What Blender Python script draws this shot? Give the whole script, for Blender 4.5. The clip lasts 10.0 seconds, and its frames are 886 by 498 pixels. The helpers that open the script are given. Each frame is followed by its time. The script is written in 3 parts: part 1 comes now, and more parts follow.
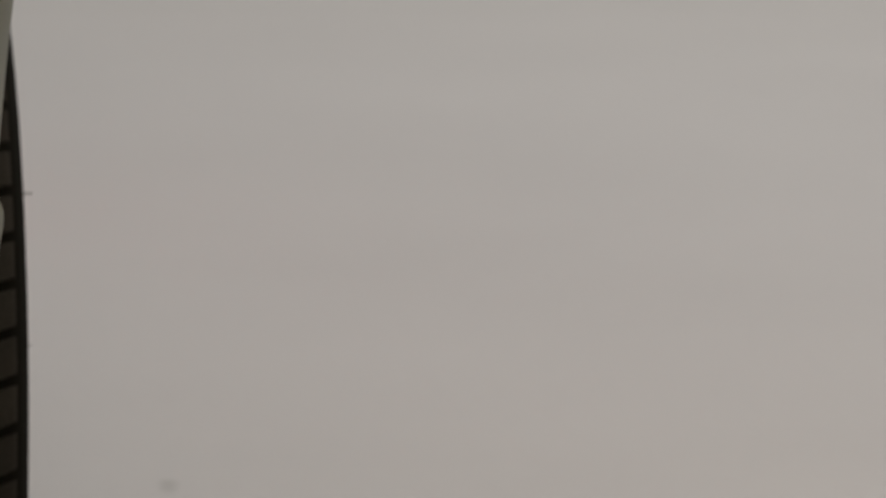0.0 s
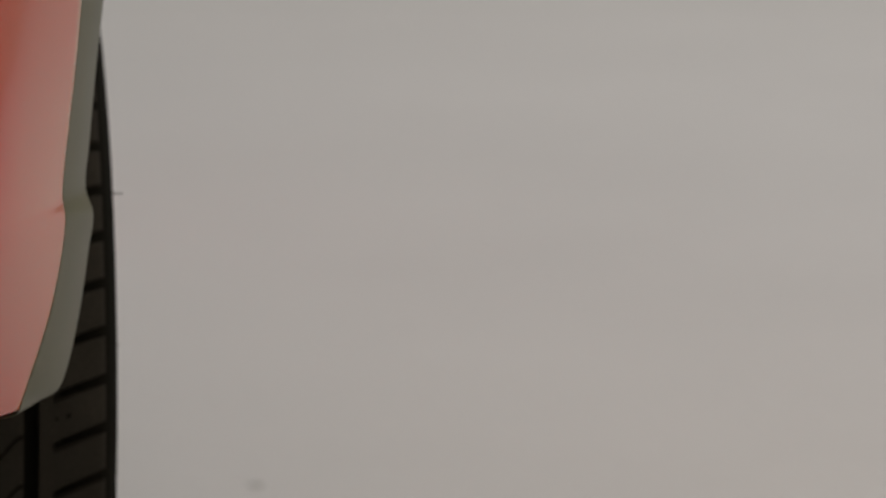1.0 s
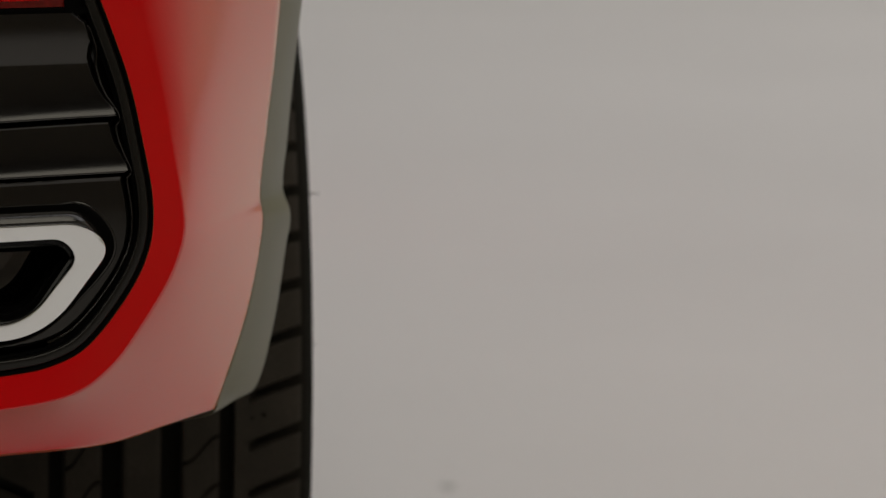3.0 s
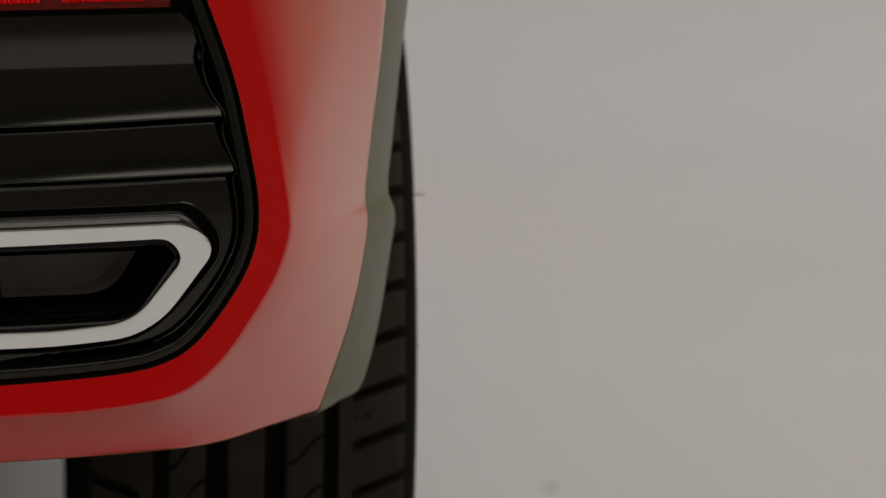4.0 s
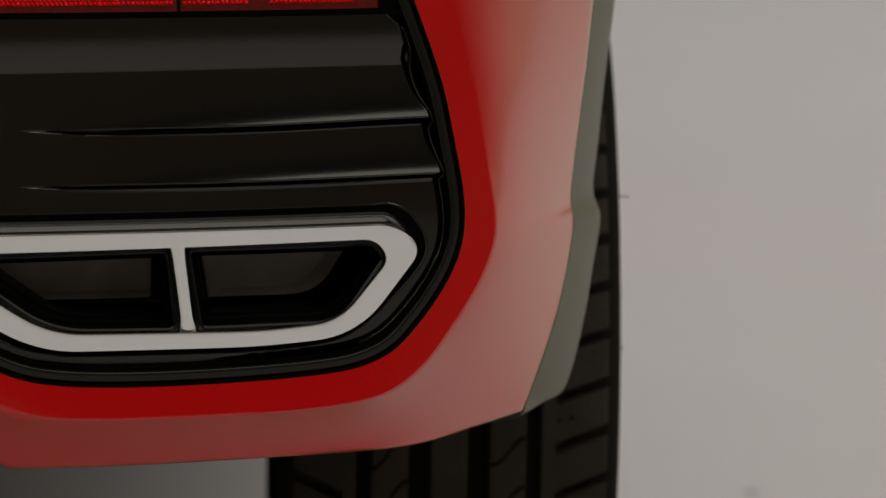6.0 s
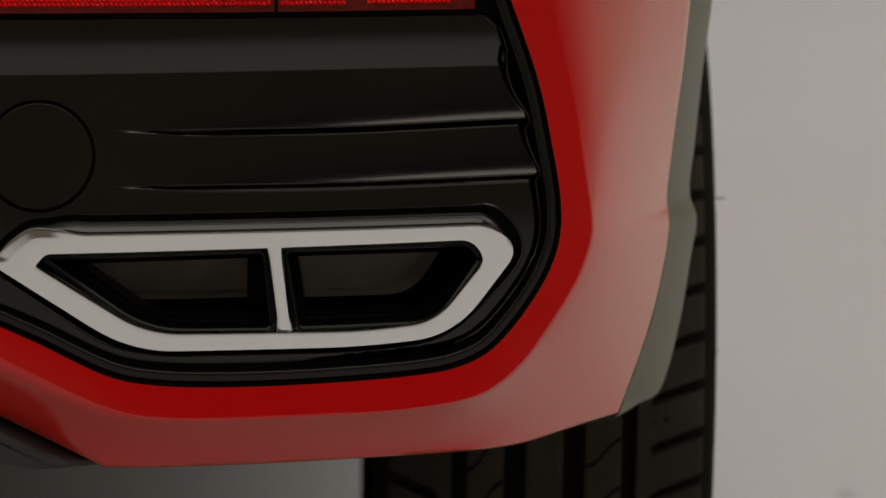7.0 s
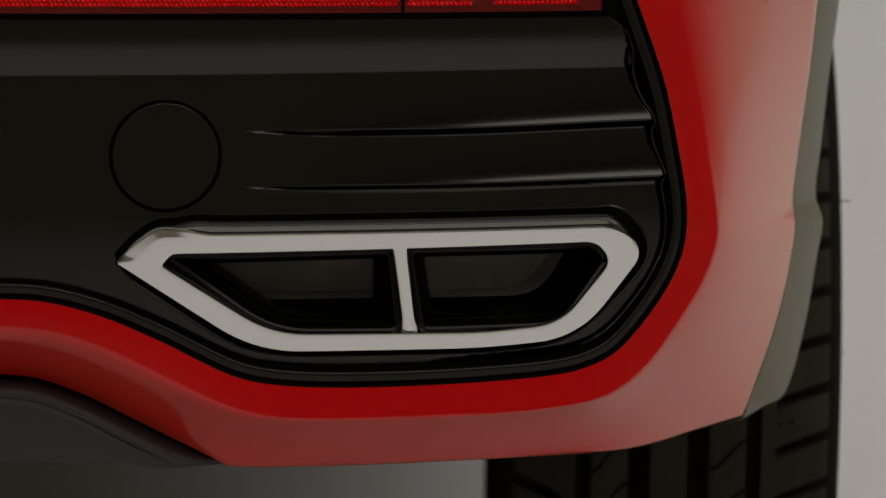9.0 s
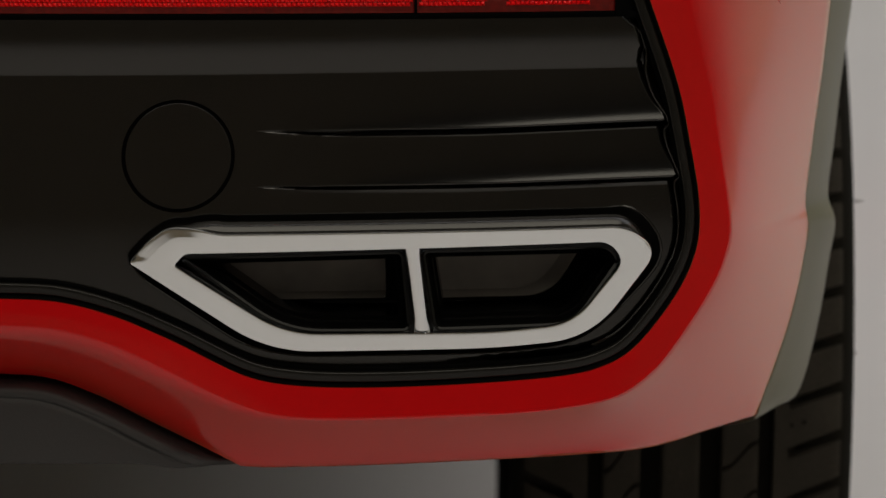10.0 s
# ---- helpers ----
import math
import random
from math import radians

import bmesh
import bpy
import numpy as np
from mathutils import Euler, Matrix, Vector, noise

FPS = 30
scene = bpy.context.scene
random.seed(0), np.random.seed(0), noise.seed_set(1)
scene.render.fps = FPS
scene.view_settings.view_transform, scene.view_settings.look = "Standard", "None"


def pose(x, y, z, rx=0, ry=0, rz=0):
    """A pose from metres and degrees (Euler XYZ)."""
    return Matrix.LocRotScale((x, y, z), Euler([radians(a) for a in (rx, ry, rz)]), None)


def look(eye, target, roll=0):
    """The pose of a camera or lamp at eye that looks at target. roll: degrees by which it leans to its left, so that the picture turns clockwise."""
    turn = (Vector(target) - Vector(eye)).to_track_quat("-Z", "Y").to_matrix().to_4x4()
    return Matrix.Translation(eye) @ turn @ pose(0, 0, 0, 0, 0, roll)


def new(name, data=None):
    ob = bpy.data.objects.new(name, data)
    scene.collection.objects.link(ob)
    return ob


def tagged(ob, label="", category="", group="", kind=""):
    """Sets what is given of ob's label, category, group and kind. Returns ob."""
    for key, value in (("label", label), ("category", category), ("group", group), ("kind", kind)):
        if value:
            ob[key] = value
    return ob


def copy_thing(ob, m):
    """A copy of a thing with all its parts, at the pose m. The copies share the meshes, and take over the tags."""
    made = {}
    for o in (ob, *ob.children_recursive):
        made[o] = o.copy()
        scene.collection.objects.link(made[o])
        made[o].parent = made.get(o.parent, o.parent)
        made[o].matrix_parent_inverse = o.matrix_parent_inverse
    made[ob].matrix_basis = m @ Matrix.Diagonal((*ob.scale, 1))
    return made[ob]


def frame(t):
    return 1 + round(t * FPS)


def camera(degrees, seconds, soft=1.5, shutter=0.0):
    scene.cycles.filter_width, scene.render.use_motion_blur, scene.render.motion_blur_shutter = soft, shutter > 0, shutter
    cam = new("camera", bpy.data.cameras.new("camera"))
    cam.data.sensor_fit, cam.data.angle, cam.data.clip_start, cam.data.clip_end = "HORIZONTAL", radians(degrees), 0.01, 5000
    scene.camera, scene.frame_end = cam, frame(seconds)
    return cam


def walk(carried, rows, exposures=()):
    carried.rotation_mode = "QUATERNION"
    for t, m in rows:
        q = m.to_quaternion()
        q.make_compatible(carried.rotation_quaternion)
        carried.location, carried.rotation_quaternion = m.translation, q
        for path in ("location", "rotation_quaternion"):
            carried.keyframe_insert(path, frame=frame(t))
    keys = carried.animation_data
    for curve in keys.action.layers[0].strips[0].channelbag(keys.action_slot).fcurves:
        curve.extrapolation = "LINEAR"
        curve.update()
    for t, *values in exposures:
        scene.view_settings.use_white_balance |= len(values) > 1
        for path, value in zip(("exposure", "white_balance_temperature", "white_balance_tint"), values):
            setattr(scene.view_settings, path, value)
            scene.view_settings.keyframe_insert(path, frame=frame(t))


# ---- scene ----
# ---------------------------------------------------------------- camera: a pan on a tripod
cam = camera(12.26, 10.0)
cam.data.dof.use_dof = True
cam.data.dof.focus_distance = 2.37
cam.data.dof.aperture_fstop = 10.0
PIVOT_HEIGHT, ARM, PITCH, LEAN = 0.92, 0.0827, -8.7525, -0.523
YAWS = [
    (0.0, -11.282), (0.5, -10.720), (1.0, -10.074), (1.5, -9.428), (2.0, -8.749), (2.5, -8.091),
    (4.0, -5.974), (4.5, -5.270), (5.0, -4.529), (5.5, -3.864), (7.0, -1.874), (7.5, -1.337),
    (8.0, -0.841), (8.5, -0.457), (9.0, -0.171), (9.5, -0.043), (10.0, 0.0),
]
walk(cam, [(t, pose(0, 0, PIVOT_HEIGHT, 0, 0, yaw) @ pose(0, ARM, 0, 90 + PITCH, 0, 0) @ pose(0, 0, 0, 0, 0, -LEAN)) for t, yaw in YAWS],
     exposures=((0.0, 0.0), (10.0, 0.0)))

# ---------------------------------------------------------------- light: one large soft box over the car, and two added lamps
world = bpy.data.worlds.new("studio_dark")
scene.world = world
world.use_nodes = True
world.node_tree.nodes["Background"].inputs[0].default_value = (0.02, 0.02, 0.02, 1)
world.node_tree.nodes["Background"].inputs[1].default_value = 0.2


def area_lamp(name, eye, target, size_x, size_y, power, colour):
    data = bpy.data.lights.new(name, "AREA")
    data.shape, data.size, data.size_y, data.energy, data.color = "RECTANGLE", size_x, size_y, power, colour
    ob = new(name, data)
    ob.matrix_world = look(eye, target)
    return ob


area_lamp("softbox_light", (2.9, 8.2, 4.6), (2.9, 8.2, 0.0), 7.2, 11.0, 245.0, (1.0, 0.985, 0.985))
# added lamp, unseen, that lifts the tail's upright faces
area_lamp("tail_fill_light", (0.3, 0.5, 3.6), (0.2, 2.7, 0.3), 6.8, 3.8, 113.0, (1.0, 0.925, 0.77))
# added lamp with no known source: brightens the walls mirrored in the flank
area_lamp("wall_fill_light", (2.6, 7.6, 4.3), (6.6, 11.5, 1.0), 7.0, 1.2, 13.0, (1.0, 0.955, 0.82))


# ---------------------------------------------------------------- materials
def material(name, colour, rough=0.5, metal=0.0, coat=0.0, ior=1.5, grain=0.0, grain_scale=300.0, stain=0.0, stain_scale=6.0,
             bump=0.0, bump_scale=400.0, rough_var=0.0, coat_rough=0.03, spec=0.5, coat_ior=1.65, sheen=0.0):
    mat = bpy.data.materials.new(name)
    mat.use_nodes = True
    nodes, links = mat.node_tree.nodes, mat.node_tree.links
    b = nodes["Principled BSDF"]
    b.inputs["Specular IOR Level"].default_value = spec
    b.inputs["Base Color"].default_value = (*colour, 1)
    b.inputs["Roughness"].default_value = rough
    b.inputs["Metallic"].default_value = metal
    b.inputs["IOR"].default_value = ior
    b.inputs["Coat Weight"].default_value = coat
    b.inputs["Coat Roughness"].default_value = coat_rough
    # yellow sheen added to warm the paint at a slant
    b.inputs["Sheen Weight"].default_value = sheen
    b.inputs["Sheen Roughness"].default_value = 0.35
    b.inputs["Sheen Tint"].default_value = (1.0, 0.96, 0.40, 1)
    b.inputs["Coat IOR"].default_value = coat_ior
    coords = nodes.new("ShaderNodeTexCoord").outputs["Object"]

    def tex(scale, detail=3.0):
        n = nodes.new("ShaderNodeTexNoise")
        n.inputs["Scale"].default_value, n.inputs["Detail"].default_value = scale, detail
        links.new(coords, n.inputs["Vector"])
        return n.outputs["Fac"]

    last = None
    for amount, scale in ((stain, stain_scale), (grain, grain_scale)):
        if amount:
            ramp = nodes.new("ShaderNodeMapRange")
            ramp.inputs["From Min"].default_value, ramp.inputs["From Max"].default_value = 0.3, 0.7
            ramp.inputs["To Min"].default_value, ramp.inputs["To Max"].default_value = 1 - amount, 1 + amount
            links.new(tex(scale), ramp.inputs["Value"])
            mix = nodes.new("ShaderNodeVectorMath")
            mix.operation = "SCALE"
            if last is None:
                mix.inputs[0].default_value = colour
            else:
                links.new(last, mix.inputs[0])
            links.new(ramp.outputs["Result"], mix.inputs["Scale"])
            last = mix.outputs["Vector"]
    if last is not None:
        links.new(last, b.inputs["Base Color"])
    if rough_var:
        ramp = nodes.new("ShaderNodeMapRange")
        ramp.inputs["To Min"].default_value, ramp.inputs["To Max"].default_value = rough - rough_var, rough + rough_var
        links.new(tex(stain_scale * 3), ramp.inputs["Value"])
        links.new(ramp.outputs["Result"], b.inputs["Roughness"])
    if bump:
        n = nodes.new("ShaderNodeBump")
        n.inputs["Strength"].default_value, n.inputs["Distance"].default_value = bump, 0.001
        links.new(tex(bump_scale), n.inputs["Height"])
        links.new(n.outputs["Normal"], b.inputs["Normal"])
    return mat


RED = material("red_paint", (0.55, 0.003, 0.005), rough=0.5, metal=0.25, coat_ior=1.64, sheen=0.22, coat=1.0, coat_rough=0.10, spec=0.0, grain=0.05, grain_scale=1800, stain=0.03, stain_scale=9)
GLOSS = material("black_gloss_plastic", (0.0036, 0.0030, 0.0026), rough=0.20, ior=1.55, spec=0.62, stain=0.2, stain_scale=12, rough_var=0.03)
SATIN = material("black_satin_plastic", (0.0055, 0.0049, 0.004), rough=0.28, spec=0.32, grain=0.1, grain_scale=900, bump=0.05, bump_scale=900)
# black plastic; the olive base colour holds part of the floor's reflection
CLADDING = material("wheel_arch_plastic", (0.100, 0.098, 0.055), rough=0.36, ior=1.45, spec=0.3, grain=0.1, grain_scale=700, stain=0.1, stain_scale=14)
GREY_PLASTIC = material("dark_grey_plastic", (0.028, 0.027, 0.0285), rough=0.5, grain=0.12, grain_scale=1500, bump=0.15, bump_scale=1500)
# matt parts, and the strips whose near black stands for shade in gaps
MATT = material("black_matt_and_gap_shade", (0.0012, 0.0012, 0.0012), rough=0.8, spec=0.03, grain=0.2, grain_scale=500)
MOUTH = material("black_mouth_plastic", (0.002, 0.002, 0.002), rough=0.2, spec=0.2, stain=0.2, stain_scale=20)
STEEL = material("dark_exhaust_steel", (0.15, 0.134, 0.118), rough=0.5, metal=0.0, stain=0.25, stain_scale=30)
# cool tint put into the base colour to offset the warm lamp
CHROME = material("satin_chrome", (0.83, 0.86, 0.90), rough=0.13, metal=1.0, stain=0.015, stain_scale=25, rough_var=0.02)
# darker copy of the tread rubber: its colour holds the grooves' shade
SHADED_RUBBER = material("groove_shaded_rubber", (0.010, 0.009, 0.007), rough=0.9, spec=0.05, grain=0.2, grain_scale=700, bump=0.2, bump_scale=900)
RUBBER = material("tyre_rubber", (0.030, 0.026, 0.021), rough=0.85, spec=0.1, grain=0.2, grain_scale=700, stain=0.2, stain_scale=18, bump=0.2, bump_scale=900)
LENS = material("red_lens", (0.75, 0.004, 0.006), rough=0.12, coat=1.0, ior=1.5, grain=0.25, grain_scale=260)
LENS_DARK = material("dark_red_lens", (0.11, 0.004, 0.004), rough=0.2, coat=0.6, grain=0.2, grain_scale=300)
ALLOY = material("silver_alloy", (0.45, 0.45, 0.45), rough=0.35, metal=1.0, stain=0.05)
FLOOR = material("studio_floor_paint", (0.60, 0.58, 0.572), rough=0.55, stain=0.025, stain_scale=1.1, grain=0.012, grain_scale=40)
# cream tint on unseen walls, added to warm what the paint mirrors
WHITE = material("white_studio_wall", (0.68, 0.65, 0.55), rough=0.7, stain=0.03, stain_scale=0.8)
DARK = material("dark_studio_paint", (0.030, 0.032, 0.036), rough=0.8, grain=0.2, grain_scale=12)
# brown picked for how it mirrors in the black insert
REFLECTED_BROWN = material("brown_for_reflections", (0.315, 0.262, 0.180), rough=0.8, grain=0.2, grain_scale=12)
SPOT = material("floor_stain", (0.36, 0.36, 0.34), rough=0.6, grain=0.2, grain_scale=300)


# ---------------------------------------------------------------- building helpers
def to_mesh(name, bm, mat, smooth=True, sharp=40):
    bmesh.ops.recalc_face_normals(bm, faces=bm.faces[:])
    me = bpy.data.meshes.new(name)
    for f in bm.faces:
        f.smooth = smooth
    bm.to_mesh(me)
    bm.free()
    me.materials.append(mat)
    if smooth and sharp < 180:
        me.set_sharp_from_angle(angle=radians(sharp))
    return me


def part(name, bm, mat, parent=None, label="", smooth=True, sharp=40):
    ob = new(name, to_mesh(name, bm, mat, smooth, sharp))
    ob.parent = parent
    return tagged(ob, label)


def spline(points, per, sharp=(), closed=False):
    """Catmull-Rom through the points, per samples to each interval, with corners at the indices in sharp."""
    p = [np.array(q, float) for q in points]
    n, out = len(p), []
    for i in range(n if closed else n - 1):
        a, b = p[i], p[(i + 1) % n]
        before = p[i - 1] if (closed or i > 0) and i not in sharp else 2 * a - b
        j = (i + 1) % n
        after = p[(i + 2) % n] if (closed or i + 2 < n) and j not in sharp else 2 * b - a
        la, lb, lc = (max(np.linalg.norm(d) ** 0.5, 1e-5) for d in (a - before, b - a, after - b))
        ta = ((a - before) / la - (b - before) / (la + lb) + (b - a) / lb) * lb
        tb = ((b - a) / lb - (after - a) / (lb + lc) + (after - b) / lc) * lb
        for k in range(per):
            s = k / per
            out.append((2 * s**3 - 3 * s**2 + 1) * a + (s**3 - 2 * s**2 + s) * ta + (3 * s**2 - 2 * s**3) * b + (s**3 - s**2) * tb)
    if not closed:
        out.append(p[-1])
    return np.array(out)


def even(curve, n, closed=True):
    """The curve again with n points at equal steps."""
    c = np.vstack([curve, curve[:1]]) if closed else curve
    d = np.concatenate([[0], np.cumsum(np.linalg.norm(np.diff(c, axis=0), axis=1))])
    s = np.linspace(0, d[-1], n + 1)[:-1] if closed else np.linspace(0, d[-1], n)
    return np.stack([np.interp(s, d, c[:, k]) for k in range(c.shape[1])], 1)


def grid_mesh(rows, closed=False, cap=False):
    """A sheet through rows of points; closed joins the ends of each row."""
    bm = bmesh.new()
    v = [[bm.verts.new(tuple(q)) for q in row] for row in rows]
    m = len(v[0])
    for a, b in zip(v, v[1:]):
        for i in range(m if closed else m - 1):
            j = (i + 1) % m
            bm.faces.new((a[i], a[j], b[j], b[i]))
    if cap:
        bm.faces.new(v[-1])
    return bm


LEAN_FACE = 0.08


def plan(x, z=0.58):
    """How far the tail's rear face lies from the tripod, across the car and up it: it leans forward a little."""
    u = x + 0.63
    return 2.385 + 0.0415 * u * u + 0.1375 * u**4 + LEAN_FACE * (z - 0.58)


def inward(curve, closed=True):
    """Unit normals of a curve in (x, z), to the left of its direction."""
    d = (np.roll(curve, -1, 0) - np.roll(curve, 1, 0)) if closed else np.gradient(curve, axis=0)
    d = d / np.maximum(np.linalg.norm(d, axis=1), 1e-9)[:, None]
    return np.stack([-d[:, 1], d[:, 0]], 1)


def ring(curve, profile, closed=True):
    """Sweeps a profile of (offset to the left, depth behind the rear face) along a curve in (x, z)."""
    n = inward(curve, closed)
    rows = []
    for off, dy in profile:
        c = curve + n * off
        rows.append([(x, plan(x, z) + dy, z) for x, z in c])
    return grid_mesh(rows, closed)


def box(bm, x0, x1, y0, y1, z0, z1, bevel=0.0):
    g = bmesh.ops.create_cube(bm, size=1.0, matrix=Matrix.Translation(((x0 + x1) / 2, (y0 + y1) / 2, (z0 + z1) / 2)) @ Matrix.Diagonal((x1 - x0, y1 - y0, z1 - z0, 1)))
    if bevel:
        edges = list({e for v in g["verts"] for e in v.link_edges})
        bmesh.ops.bevel(bm, geom=edges, offset=bevel, segments=3, affect="EDGES", profile=0.5)
    return bm


def slab(name, x0, x1, y0, y1, z0, z1, mat, label, bevel=0.0):
    return tagged(part(name, box(bmesh.new(), x0, x1, y0, y1, z0, z1, bevel), mat, smooth=False), label, name.split("_")[0], kind="structure")


def smoothstep(a, b, x):
    t = min(1.0, max(0.0, (x - a) / (b - a)))
    return t * t * (3 - 2 * t)


# ---------------------------------------------------------------- the studio
slab("floor", -7.0, 6.6, -3.0, 14.4, -0.1, 0.0, FLOOR, "light grey painted studio floor, almost spotless")
slab("wall_north", -7.0, 6.6, 14.4, 14.6, 0.0, 5.0, WHITE, "plain white studio wall")
slab("wall_east", 6.6, 6.8, -3.0, 14.6, 0.0, 5.0, WHITE, "plain white studio wall")
slab("wall_west", -7.2, -7.0, -3.0, 14.6, 0.0, 5.0, WHITE, "plain white studio wall")
slab("wall_south", -7.2, 6.8, -3.2, -3.0, 0.0, 5.0, DARK, "dark painted studio wall behind the tripod")
# added slab, never in view: only its brown reflection counts
slab("backdrop", -7.0, 6.6, -2.98, -2.90, 0.0, 1.35, REFLECTED_BROWN, "unseen low brown slab added for reflections in the tail")
slab("ceiling", -7.2, 6.8, -3.2, 14.6, 5.0, 5.2, DARK, "dark studio ceiling")


def floor_stain(x, y, r, name="floor_stain"):
    bm = bmesh.new()
    pts = [bm.verts.new((x + r * math.cos(a) * (1 + 0.15 * math.sin(3 * a)), y + 1.6 * r * math.sin(a), 0.0006)) for a in np.linspace(0, 2 * math.pi, 25)[:-1]]
    bm.faces.new(pts)
    return tagged(part(name, bm, SPOT), "small faint grey scuff on the painted floor", "stain", kind="structure")


floor_stain(0.573, 4.353, 0.009)

# ---------------------------------------------------------------- the car
car = tagged(new("car"), "glossy red crossover car with black tail insert on studio floor", "car")
car.location = (-0.63, 4.6, 0)


def cpart(name, bm, mat, parent=None, label="", smooth=True, sharp=40):
    """A part of the car, or of one of its parts, given in world places."""
    ob = part(name, bm, mat, None, label, smooth, sharp)
    ob.parent = parent or car
    ob.data.transform(Matrix.Translation(-Vector(car.location)))
    return ob


# edge of the opening in the bumper, the crease round it, and the bumper's outer edge
OPENING = [(-0.2701, 0.5343), (-0.251, 0.5339), (-0.2191, 0.5321), (-0.1872, 0.5238), (-0.1552, 0.5102), (-0.1103, 0.4884),
           (-0.0846, 0.4832), (-0.0265, 0.4812), (0.0713, 0.4851), (0.0900, 0.4886), (0.1063, 0.4958), (0.1208, 0.5096), (0.1395, 0.5358),
           (0.1470, 0.5540), (0.1492, 0.5680), (0.1486, 0.5855), (0.1433, 0.6155), (0.1354, 0.6512), (0.1180, 0.7007), (0.1108, 0.7203)]
CREASE = [(-0.27, 0.5148), (-0.2509, 0.5141), (-0.2191, 0.5118), (-0.1871, 0.5022), (-0.1551, 0.4868), (-0.1150, 0.4696), (-0.0909, 0.4646),
          (-0.0264, 0.4630), (0.0715, 0.4662), (0.1045, 0.4728), (0.1250, 0.4873), (0.1420, 0.5090), (0.1590, 0.5360), (0.1654, 0.5519),
          (0.1676, 0.5617), (0.1673, 0.5740), (0.1625, 0.6050), (0.1557, 0.6400), (0.1398, 0.7003), (0.1339, 0.7199)]
OUTER = [(-0.2749, 2.4267, 0.4839), (-0.2554, 2.4278, 0.4836), (-0.2278, 2.4294, 0.4812), (-0.2001, 2.4307, 0.4712),
         (-0.1676, 2.4322, 0.4549), (-0.1169, 2.4354, 0.4293), (-0.0858, 2.4393, 0.4291), (-0.0266, 2.4503, 0.4291),
         (0.0905, 2.49, 0.4284), (0.1259, 2.525, 0.4254), (0.1634, 2.58, 0.4246), (0.1989, 2.645, 0.4211), (0.2184, 2.65, 0.4784),
         (0.2269, 2.655, 0.5156), (0.2304, 2.66, 0.5412), (0.2289, 2.663, 0.5534), (0.2339, 2.674, 0.5959), (0.2394, 2.685, 0.6343),
         (0.2451, 2.7, 0.6797), (0.2474, 2.707, 0.7007)]
PER = 10
opening, crease, outer = spline(OPENING, PER), spline(CREASE, PER), spline(OUTER, PER, sharp=(5, 11))
# the painted face stops short of the bumper's lower edge, where a narrow return turns under
def hem_height(i):
    return 0.0034 * smoothstep(5.6 * PER, 4.6 * PER, i)


hem = np.array([(0, 0, hem_height(i)) for i in range(len(outer))])


def on_face(c, dy=0.0):
    return np.array([(x, plan(x, z) + dy, z) for x, z in c])


def flank(a, i, s):
    """A point of the bumper's flank, s of the way from the crease's point a to the outer edge: the rear face rolls into a flat side."""
    o = outer[i] + hem[i]
    d = o - a
    k, w = a + 0.5 * d, 1.0 + 0.8 * (smoothstep(0.58, 0.68, a[2]) if i > 12 * PER else 0.0)
    if i > 9.5 * PER:
        # the face's own slope high up, a steeper start below, where the crease is
        grade = (plan(a[0] + 0.02, a[2]) - plan(a[0], a[2])) / 0.02
        grade += (2.2 - grade) * (1 - smoothstep(0.556, 0.640, a[2]))
        steep = 3.7 - 0.7 * smoothstep(0.58, 0.70, a[2])
        u = min(0.7 * d[0], max(0.0, (steep * d[0] - d[1]) / (steep - grade)))
        corner = np.array((a[0] + u, a[1] + grade * u, a[2] + d[2] * u / d[0]))
        soft = smoothstep(9.5 * PER, 12.0 * PER, i)
        k = corner * soft + k * (1 - soft)
    p, q, r = (1 - s) ** 2, 2 * w * s * (1 - s), s * s
    return (p * a + q * k + r * o) / (p + q + r)


